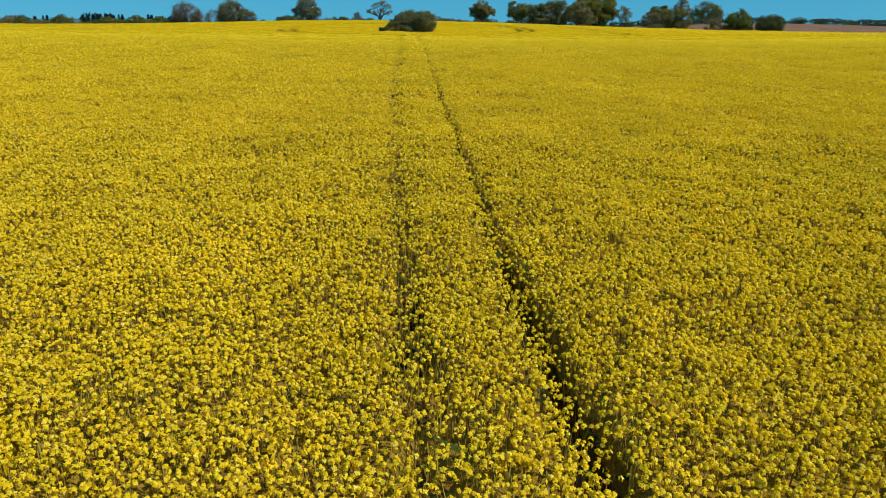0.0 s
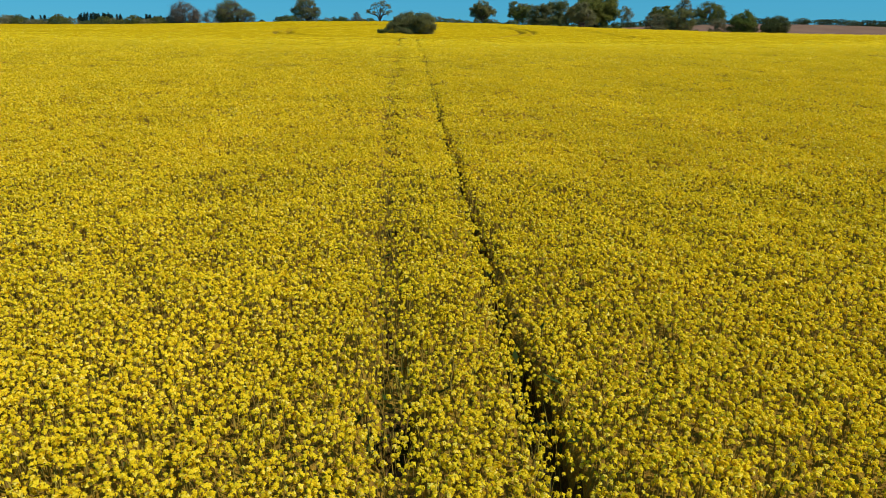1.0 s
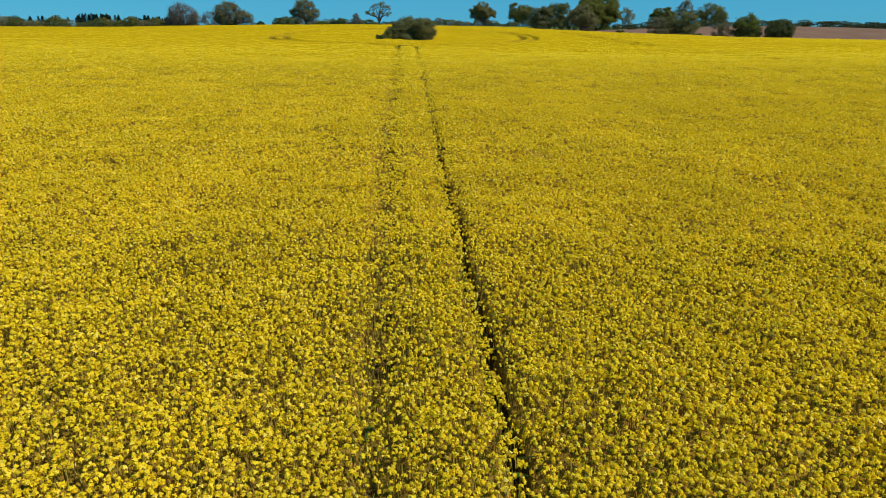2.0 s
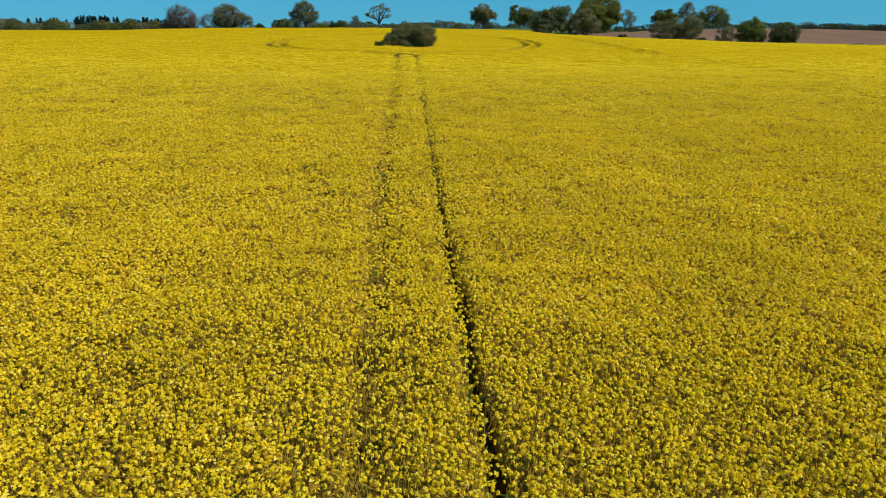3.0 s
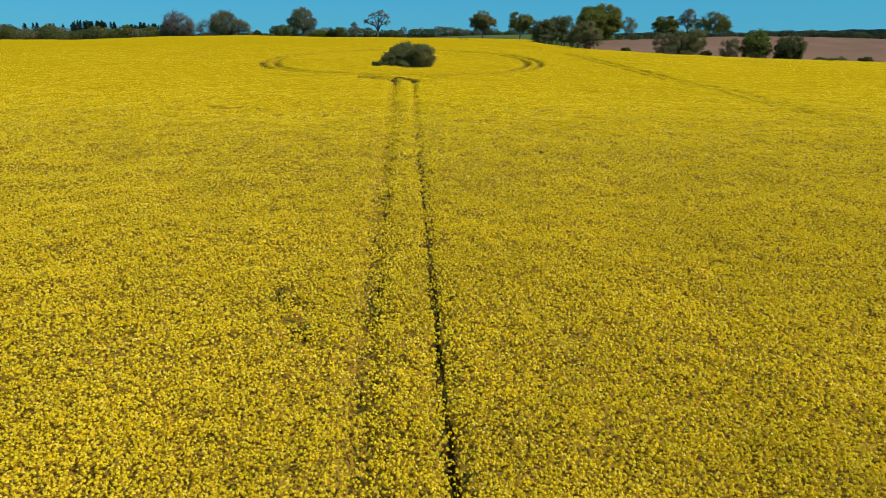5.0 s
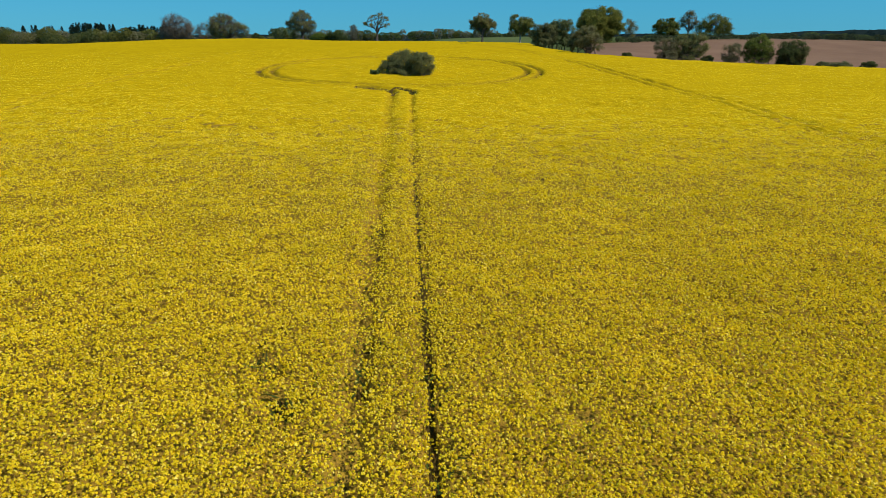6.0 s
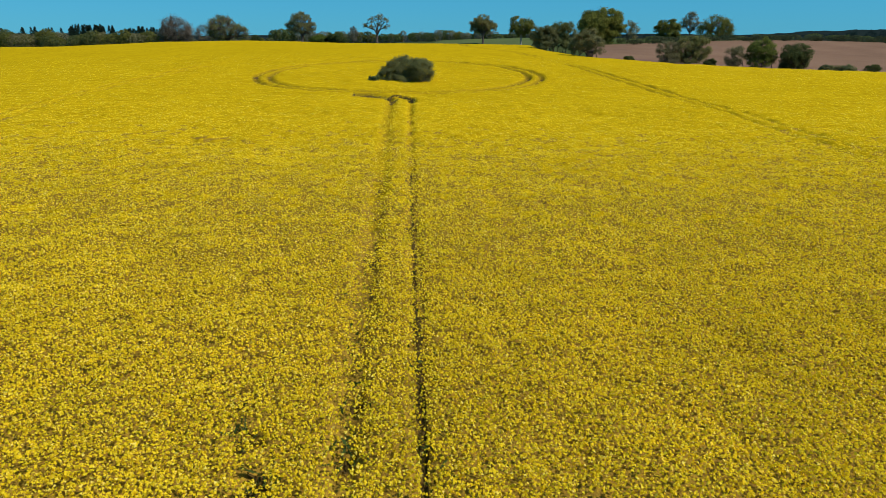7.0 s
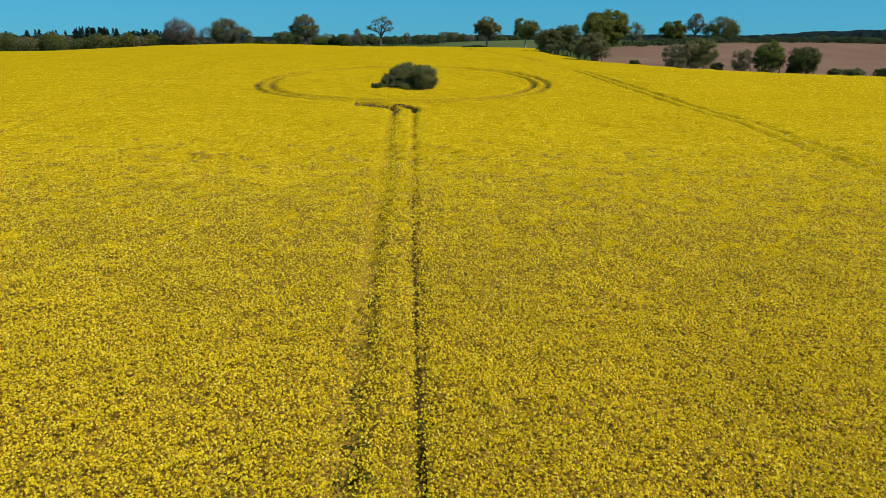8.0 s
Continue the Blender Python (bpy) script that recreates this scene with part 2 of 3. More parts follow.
PY, PU = np.meshgrid(np.arange(150, 376, 2.0), np.linspace(0, 1, 160), indexing="ij")
PX = edge(PY) + 2.0 + PU * (360 - edge(PY))
PY = np.where(PY > 330, 330 + (PY - 330) * np.where(PX > 110, 0.62, 1.0 - 0.38 * np.clip((PX - 60) / 50, 0, 1)), PY)
PX = np.where(PY > 225, np.maximum(PX, 48 + (PY - 225) * 0.12), PX)
tagged(sheet("ploughed_field", PX, PY, land(PX, PY) + 0.12, PLOUGH), "bare reddish-brown ploughed field behind the rapeseed", "field", kind="structure")
MX, MY = np.meshgrid(np.linspace(-5, 74, 60), np.arange(352, 492, 3.0))
tagged(sheet("meadow", MX, MY, land(MX, MY) + 0.12, MEADOW), "pale green meadow rising behind the trees", "field", kind="structure")

# ---- rapeseed crop ----
RING = (-7.7, 140.2)
RING_RADII = (23.3, 25.7)


def tramline(y):
    """x of the middle of the wheel track between its two ruts."""
    return -0.056 * y + 0.37 + 1.4 * np.exp(-y / 13.0)


def ruts(x, y):
    """How open the crop is, 0 to 1, along the wheel ruts."""
    x, y = np.asarray(x, float), np.asarray(y, float)
    v = x - tramline(y)
    wob = (lattice(x * 0 + 3, y, 1.3, 5) - 0.5) * 0.14
    flare = np.clip((y - 60) / 50, 0, 1) * 0.3
    right = np.abs(v - 1.03 - flare - wob)
    up = np.where(y < 106.0, 1.0 - 0.52 * np.clip((y - 40) / 25, 0, 1), 0.0)
    wide = (0.045 + 0.12 * lattice(x * 0, y, 0.8, 8)) * (1 - 0.4 * np.clip((y - 30) / 30, 0, 1)) + 0.05 * np.clip((y - 45) / 30, 0, 1)
    wide = wide + 0.11 * np.clip((14 - y) / 3, 0, 1)
    g = up * np.clip(1.5 - right / wide, 0, 1)
    r = np.hypot(x - RING[0], y - RING[1])
    side = 0.15 + 0.7 * np.clip((np.abs(x - RING[0]) - 22.2) / 1.2, 0, 1) * np.clip((139.5 - y) / 2, 0, 1) * np.clip((y - 134.5) / 2, 0, 1)
    for q in RING_RADII:
        g = np.maximum(g, np.clip(1.5 - np.abs(r - q) / 0.2, 0, 1) * side)
    # turning place where the wheel track meets the ring
    along = np.clip((x + 12.9) / 0.6, 0, 1) * np.clip((-6.8 - x) / 0.6, 0, 1)
    rag = 0.8 * (lattice(x, y, 1.1, 27) - 0.5)
    g = np.maximum(g, along * np.clip(1.5 - np.abs(y - 112.2 + 0.6 * (x + 12.0) + rag) / 2.0, 0, 1))
    bend = -3.95 - 0.08 * np.clip(y - 105.5, 0, 9) ** 2
    g = np.maximum(g, np.where((y > 103.5) & (y < 111.5), 0.9, 0) * np.clip(1.5 - np.abs(x - bend) / (0.32 + 0.12 * np.clip(y - 106, 0, 4)), 0, 1))
    return np.maximum(g, np.where((y > 101.5) & (y < 107.5), 0.85, 0) * np.clip(1.5 - np.abs(x + 6.6) / 0.35, 0, 1))


def thinned(x, y):
    """How far the flowers thin out, 0 to 1, where wheels have passed lightly."""
    x, y = np.asarray(x, float), np.asarray(y, float)
    v = x - tramline(y)
    wob = (lattice(x * 0 + 9, y, 2.5, 15) - 0.5) * 0.35
    flare = np.clip((y - 60) / 50, 0, 1) * 0.3
    up = np.where(y < 109.0, 1.0, 0.0)
    patchy = 0.35 + 0.75 * lattice(x, y, 0.6, 10)
    left = np.abs(v + 1.03 + flare + wob * 0.4)
    g = up * np.clip(1.5 - left / (0.30 + 0.22 * np.clip((y - 18) / 40, 0, 1)), 0, 1) * (patchy * 0.9 + 0.04 * np.clip((y - 35) / 30, 0, 1)) * 1.04
    g = np.maximum(g, up * np.clip(1.4 - np.abs(v - 1.1 - flare) / 0.34, 0, 1) * (0.5 + 0.15 * np.clip((y - 45) / 30, 0, 1)) * patchy)
    g = np.maximum(g, up * np.clip(1.2 - np.abs(v + 0.45 - wob) / 0.22, 0, 1) * 0.3 * patchy)
    r = np.hypot(x - RING[0], y - RING[1])
    for q in RING_RADII:
        g = np.maximum(g, np.clip(1.5 - np.abs(r - q) / 0.58, 0, 1) * (0.75 + 0.35 * lattice(x, y, 1.5, 25)))
    g = np.maximum(g, np.clip(1.3 - np.abs(r - 24.5) / 1.4, 0, 1) * 0.3 * lattice(x, y, 1.2, 26))
    west = np.interp(y, [80, 88, 103, 122, 150, 165], [-44, -46.5, -49.7, -51.6, -49.8, -48])
    east = np.interp(y, [50, 70, 92, 119, 140, 155, 175, 197, 217, 232, 245, 260], [33.5, 33.8, 34.5, 33.0, 30.6, 29.1, 25.5, 22.5, 21.8, 20.0, 15.5, 8.0])
    for mid, share in ((west, np.where(y < 156, 1.0, 0.0)), (east, np.where((y > 165) & (y < 188), 0.45, 0.9))):
        for k in (-1.0, 1.0):
            g = np.maximum(g, np.clip(1.5 - np.abs(x - mid - k) / 0.36, 0, 1) * (0.5 + 0.5 * lattice(x, y, 2.0, 22)) * share)
    return g


PATCHES = ((-5.6, 35.0, 0.24), (-5.2, 33.4, 0.40), (-4.4, 31.5, 0.38), (-20.1, 72.6, 0.95), (-18.5, 73.0, 0.75), (-21.6, 73.2, 0.5), (6.5, 54.8, 0.2), (22.4, 197.5, 0.7), (22.0, 200.5, 0.6), (-0.65, 9.0, 0.3), (-0.75, 10.6, 0.35))


def bare(x, y):
    """How thin the flowers are in failed patches, 0 to 1."""
    g = np.zeros_like(np.asarray(x, float))
    for px, py, r in PATCHES:
        g = np.maximum(g, np.clip(1.5 - np.hypot(x - px, y - py) / r * (0.6 + 0.9 * lattice(x, y, 0.45, 33)), 0, 0.9))
    return g


def gaps(x, y):
    """Small chance gaps between plants."""
    n = lattice(x, y, 0.7, 31) * 0.55 + lattice(x, y, 0.25, 32) * 0.45
    return np.clip((n - 0.725) * 5, 0, 0.8)


def crop_top(x, y):
    return land(x, y) + 1.27 + 0.21 * (lattice(x, y, 1.7, 3) - 0.5) + 0.13 * (lattice(x, y, 0.5, 4) - 0.5) + 0.3 * (lattice(x, y, 14.0, 6) - 0.5)


crop = tagged(new("rapeseed_crop"), "dense rapeseed in full yellow flower, cut by wheel ruts", "crop", kind="stuff")

# the mass of stems and lower flowers, dropping to the soil in the ruts; its colours hold shade
v_side = np.concatenate([np.arange(0, 0.65, 0.2), [0.72, 0.8, 0.87, 0.93, 0.98, 1.03, 1.08, 1.13, 1.19, 1.26, 1.35, 1.5], np.linspace(1.75, 4.0, 10)])
wide = np.linspace(0, 1, 64)[1:]
rows = np.concatenate([np.arange(1.5, 40, 0.22), np.arange(40, 98, 0.42)])
span = 8.0 + 0.85 * rows
cols = []
for s in (-1, 1):
    inner = np.repeat(v_side[None, :], len(rows), 0)
    outer = 4.0 + (span[:, None] - 4.0) * wide[None, :] ** 1.3
    half = np.concatenate([inner, outer], 1) * s
    cols.append(half[:, :0:-1] if s < 0 else half)
V = np.concatenate(cols, 1)
NY = np.repeat(rows[:, None], V.shape[1], 1)
NX = V + tramline(NY)
NZ = crop_top(NX, NY) - 0.44 + 0.12 * np.clip((NY - 45) / 35, 0, 1) - 0.6 * np.clip((NY - 90) / 8, 0, 1) - 0.12 * (lattice(NX, NY, 0.3, 66) - 0.5) - 0.8 * bare(NX, NY) - 0.5 * thinned(NX, NY) - 0.25 * gaps(NX, NY)
NZ = NZ + (land(NX, NY) - 0.05 + 0.2 * np.clip((NY - 8) / 10, 0, 1) + 0.5 * np.clip((NY - 18) / 20, 0, 1) - NZ) * np.clip(ruts(NX, NY) * 1.3, 0, 1)
# the second material paints shade into ruts, bare patches and thinned strips
sheet("stem_mass", NX, NY, NZ, UNDER, crop, "stems and lower flowers between the heads, with shade painted into their colour", SHADE_WALL, np.maximum(np.maximum(ruts(NX, NY) * 0.6, bare(NX, NY) * lattice(NX, NY, 0.3, 61) * 0.8), thinned(NX, NY) * lattice(NX, NY, 0.35, 62) * np.where(NY < 24, 0.58, 0.45)))


def far_canopy(name, y0, y1, step, fine, n, drop):
    """Crop top beyond the near stretch, with close columns where the ring of ruts lies."""
    ys = np.arange(y0, y1 + 0.01, step)
    FY = np.repeat(ys[:, None], len(fine) + 2 * n, 1)
    lo, hi = -(12.0 + 0.86 * ys), np.minimum(12.0 + 0.86 * ys, edge(ys))
    a, b = np.maximum(fine[0], lo + 1), np.minimum(fine[-1], hi - 2)
    mid = a[:, None] + (b - a)[:, None] * ((fine - fine[0]) / (fine[-1] - fine[0]))[None]
    u = np.arange(n) / n
    FX = np.concatenate([lo[:, None] + (a - lo)[:, None] * u, mid, b[:, None] + (hi - b)[:, None] * (u + 1 / n)], 1)
    FG = ruts(FX, FY)
    FZ = crop_top(FX, FY) - drop - 0.75 * bare(FX, FY) - 0.42 * thinned(FX, FY) - 0.4 * np.clip((173 - FY) / 4, 0, 1) * (y0 > 100) - 0.42 * np.clip((95 - FY) / 45, 0, 1) + 0.36 * (lattice(FX, FY, 0.45, 71) - 0.5) * np.clip((118 - FY) / 25, 0, 1)
    FZ = FZ + (land(FX, FY) + 0.1 - FZ) * np.clip(FG, 0, 1)
    FZ[:, -1] = land(FX[:, -1], FY[:, -1])
    # rut faces get the stem colour that has shade painted in
    ob = sheet(name, FX, FY, FZ, CANOPY, crop, "", SHADE_WALL, FG * 0.58)
    scant = np.maximum(np.maximum(thinned(FX, FY) * (np.where(FY < 108, 0.40, 0.78) + 0.5 * lattice(FX, FY, 0.5, 62)), bare(FX, FY)), FG)
    ob.data.attributes.new("thin", "FLOAT", "POINT").data.foreach_set("value", np.clip(scant, 0, 1).astype(np.float32).ravel())


far_canopy("distant_canopy", 50.0, 172.1, 0.42, np.arange(-56, 36.5, 0.34), 40, 0.10)
far_canopy("distant_canopy", 168.5, 352.0, 1.2, np.arange(-120, 36.5, 0.9), 60, 0.10)

OX, OY = np.meshgrid(np.concatenate([np.arange(-330, -80, 5.0), np.arange(-80, 80, 1.2), np.arange(80, 176, 5.0)]), np.concatenate([np.arange(-90, -4, 4.0), np.arange(-4, 70, 1.2), np.arange(70, 353, 4.0)]))
OX = np.minimum(OX, edge(OY))
inside = (np.abs(OX) < 0.5 + 0.73 * OY) & (OY > 4.0)
OZ = crop_top(OX, OY) - 0.15 - 1.35 * inside
OZ[:, -1] = land(OX[:, -1], OY[:, -1])
sheet("distant_canopy", OX, OY, OZ, CANOPY, crop)

rng = np.random.default_rng(7)


def petals(name, y0, y1, density, count, half, dome, sink, mat, fade=(0, 0), rise=0.75):
    """Flower heads over a stretch of the crop: each one a small dome of petals that face outwards."""
    n = int((0.67 * (y1 + y0) + 3.2) * (y1 - y0) * density)
    y = np.sqrt(rng.uniform((y0 + 2.39) ** 2, (y1 + 2.39) ** 2, n)) - 2.39
    x = rng.uniform(-1, 1, n) * (0.67 * y + 1.6)
    keep = rng.random(n) < np.clip((y - y0) / (fade[0] + 1e-3), 0, 1) * np.clip((y1 - y) / (fade[1] + 1e-3), 0, 1)
    keep &= x < edge(y) - 0.3
    x, y = x[keep], y[keep]
    n = len(x)
    g, b = ruts(x, y), np.maximum(np.maximum(bare(x, y), gaps(x, y)), np.clip(thinned(x, y) * np.where(y < 24, 0.85, np.where(y < 90, 0.74, 1.2)), 0, 0.92))
    keep = (rng.random(n) > g * np.where(y < 90, 0.54, 0.8)) & (rng.random(n) > b)
    x, y, g = x[keep], y[keep], g[keep]
    m = len(x)
    below = np.abs(rng.normal(0, sink, m)) + (rng.random(m) < 0.3) * rng.uniform(0.0, 3.2, m) * sink
    base = np.stack([x, y, crop_top(x, y) - below - g * rng.uniform(0.0, 0.3, m)], -1)
    d = rng.normal(0, 1, (m, count, 3)) * (1, 1, 0.8) + (0, 0, rise)
    d /= np.linalg.norm(d, axis=-1, keepdims=True)
    grow = rng.uniform(0.75, 1.3, (m, 1, 1))
    c = base[:, None] + d * grow * (dome, dome, dome * 1.2)
    t = np.cross(d, rng.normal(0, 1, (m, count, 3)))
    t /= np.linalg.norm(t, axis=-1, keepdims=True) + 1e-9
    s = np.cross(d, t)
    a = half * grow * rng.uniform(0.8, 1.25, (m, count, 1))
    tri = np.stack([c + t * a, c - t * a * 0.5 + s * a * 0.87, c - t * a * 0.5 - s * a * 0.87], 2).reshape(-1, 3)
    solid(name, tri, np.arange(len(tri)).reshape(-1, 3), mat, crop)


petals("flower_heads", 3.5, 15.0, 225, 8, 0.0275, 0.025, 0.05, PETAL, (0, 2))
petals("flower_heads", 13.0, 30.0, 225, 5, 0.0315, 0.025, 0.05, PETAL, (2, 4))
petals("flower_heads", 26.0, 50.0, 185, 3, 0.0380, 0.025, 0.05, PETAL, (4, 10), 0.9)
petals("flower_heads", 40.0, 74.0, 104, 2, 0.0450, 0.025, 0.05, PETAL, (10, 24), 1.2)
petals("flower_heads", 52.0, 112.0, 44, 1, 0.056, 0.02, 0.06, PETAL, (18, 45), 2.6)
petals("flower_heads", 80.0, 190.0, 10, 1, 0.075, 0.03, 0.09, PETAL, (30, 50), 4.0)


def outer_heads(density, half):
    """Thinly strewn heads on the crop that lies beside and behind the walk."""
    n = int(96 * 95 * density)
    x, y = rng.uniform(-48, 48, n), rng.uniform(-25, 70, n)
    k = (np.abs(x) > 0.66 * y + 1.6) | (y < 3.6)
    p = np.stack([x[k], y[k], crop_top(x[k], y[k]) - np.abs(rng.normal(0, 0.06, k.sum()))], -1)
    q = leaf_fan(p, half)
    solid("flower_heads", q, np.arange(len(q)).reshape(-1, 3), PETAL, crop)


def leaf_fan(p, half):
    a = rng.uniform(0, 6.283, len(p))[:, None] + np.array([0, 2.094, 4.189])
    rim = np.stack([np.cos(a), np.sin(a), rng.normal(0, 0.45, a.shape)], -1) * half * rng.uniform(0.7, 1.3, (len(p), 1, 1))
    return (p[:, None] + rim).reshape(-1, 3)


outer_heads(9, 0.085)


def blades(name, y0, y1, density, mat, tall, wide_, pick):
    """Thin upright stems or drooping leaves where the crop opens."""
    n = int((0.78 * (y1 + y0) + 5) * (y1 - y0) * density)
    y = np.sqrt(rng.uniform((y0 + 3.2) ** 2, (y1 + 3.2) ** 2, n)) - 3.2
    x = rng.uniform(-1, 1, n) * (0.78 * y + 2.5)
    open_ = np.maximum(np.maximum(ruts(x, y), ruts(x + 0.22, y)), ruts(x - 0.22, y))
    k = rng.random(n) < np.maximum(open_ * pick[0] * (ruts(x, y) < 0.75), np.maximum(bare(x, y), thinned(x, y) * 0.35 * (y < 45) * (pick[0] > 0)) * pick[1])
    x, y = x[k], y[k]
    m = len(x)
    foot = land(x, y) if tall > 0.5 else land(x, y) + rng.uniform(0.45, 1.12, m)
    a = rng.uniform(0, 6.283, m)
    lean = rng.normal(0, 0.12 if tall > 0.5 else 0.3, (m, 2))
    L = tall * rng.uniform(0.7, 1.1, m)
    w = wide_ * rng.uniform(0.7, 1.3, m)
    dx, dy = np.cos(a) * w, np.sin(a) * w
    mx, my = x + lean[:, 0] * 0.5, y + lean[:, 1] * 0.5
    tx, ty = x + lean[:, 0], y + lean[:, 1]
    q = np.stack([np.stack([x, y, foot], -1), np.stack([mx + dx, my + dy, foot + L * 0.5], -1),
                  np.stack([tx, ty, foot + L], -1), np.stack([mx - dx, my - dy, foot + L * 0.5], -1)], 1).reshape(-1, 3)
    solid(name, q, np.arange(m * 4).reshape(-1, 4), mat, crop)


blades("stems", 4.0, 40.0, 60, STEM, 1.15, 0.008, (1.0, 0.25))


def stalks(y0, y1, density):
    """Flower stalks under the heads, as far down as one sees between them."""
    n = int((0.78 * (y1 + y0) + 5.0) * (y1 - y0) * density)
    y = np.sqrt(rng.uniform((y0 + 3.2) ** 2, (y1 + 3.2) ** 2, n)) - 3.2
    x = rng.uniform(-1, 1, n) * (0.78 * y + 2.5)
    k = (ruts(x, y) < 0.5) & (rng.random(n) > bare(x, y))
    x, y = x[k], y[k]
    m = len(x)
    z = crop_top(x, y)
    lean = rng.normal(0, 0.06, (m, 2))
    a, w = rng.uniform(0, 6.283, m), rng.uniform(0.006, 0.014, m)
    dx, dy = np.cos(a) * w, np.sin(a) * w
    fx, fy = x + lean[:, 0], y + lean[:, 1]
    q = np.stack([np.stack([fx - dx, fy - dy, z - 0.5], -1), np.stack([fx + dx, fy + dy, z - 0.5], -1),
                  np.stack([x + dx * 0.5, y + dy * 0.5, z - 0.02], -1), np.stack([x - dx * 0.5, y - dy * 0.5, z - 0.02], -1)], 1).reshape(-1, 3)
    solid("stalks", q, np.arange(m * 4).reshape(-1, 4), STEM, crop)


stalks(4.0, 22.0, 75)
blades("leaves", 4.0, 62.0, 26, RAPE_LEAF, 0.2, 0.05, (0.3, 0.9))
blades("leaves", 28.0, 50.0, 60, RAPE_LEAF, 0.20, 0.045, (0.0, 0.9))

# ---- trees ----


def tubes(name, segs, mat, parent, label=""):
    """Tapered four-sided limbs, joined into one mesh."""
    s = np.array(segs, float)
    p, q, r0, r1 = s[:, 0:3], s[:, 3:6], s[:, 6:7], s[:, 7:8]
    d = q - p
    d /= np.linalg.norm(d, axis=1, keepdims=True) + 1e-9
    a = np.cross(d, (0.31, 0.82, 0.12))
    a /= np.linalg.norm(a, axis=1, keepdims=True) + 1e-9
    b = np.cross(d, a)
    ring0 = np.stack([p + r0 * a, p + r0 * b, p - r0 * a, p - r0 * b], 1)
    ring1 = np.stack([q + r1 * a, q + r1 * b, q - r1 * a, q - r1 * b], 1)
    v = np.concatenate([ring0, ring1], 1).reshape(-1, 3)
    k = np.array([[i, (i + 1) % 4, 4 + (i + 1) % 4, 4 + i] for i in range(4)])
    f = (np.arange(len(s))[:, None, None] * 8 + k[None]).reshape(-1, 4)
    return solid(name, v, f, mat, parent, label)


def leaf_tris(g, centres, half, droop=1.0, outward=None):
    n = len(centres)
    nrm = g.normal(0, 1, (n, 3)) + (0, 0, 0.5 * droop)
    if outward is not None:
        nrm = nrm * 0.6 + outward * 0.75
    nrm /= np.linalg.norm(nrm, axis=1, keepdims=True)
    t = np.cross(nrm, g.normal(0, 1, (n, 3)))
    t /= np.linalg.norm(t, axis=1, keepdims=True) + 1e-9
    s = np.cross(nrm, t)
    a, e = half * g.uniform(0.6, 1.3, (n, 1)), half * g.uniform(0.5, 1.0, (n, 1))
    return np.stack([centres + t * a * 1.35, centres - t * a * 0.65 + s * e * 1.25, centres - t * a * 0.65 - s * e * 1.25], 1).reshape(-1, 3)


DOME = ((0, 0.60, 0.72, 0.36), (-0.50, 0.48, 0.46, 0.27), (0.52, 0.50, 0.46, 0.28), (0.05, 0.36, 0.62, 0.20))


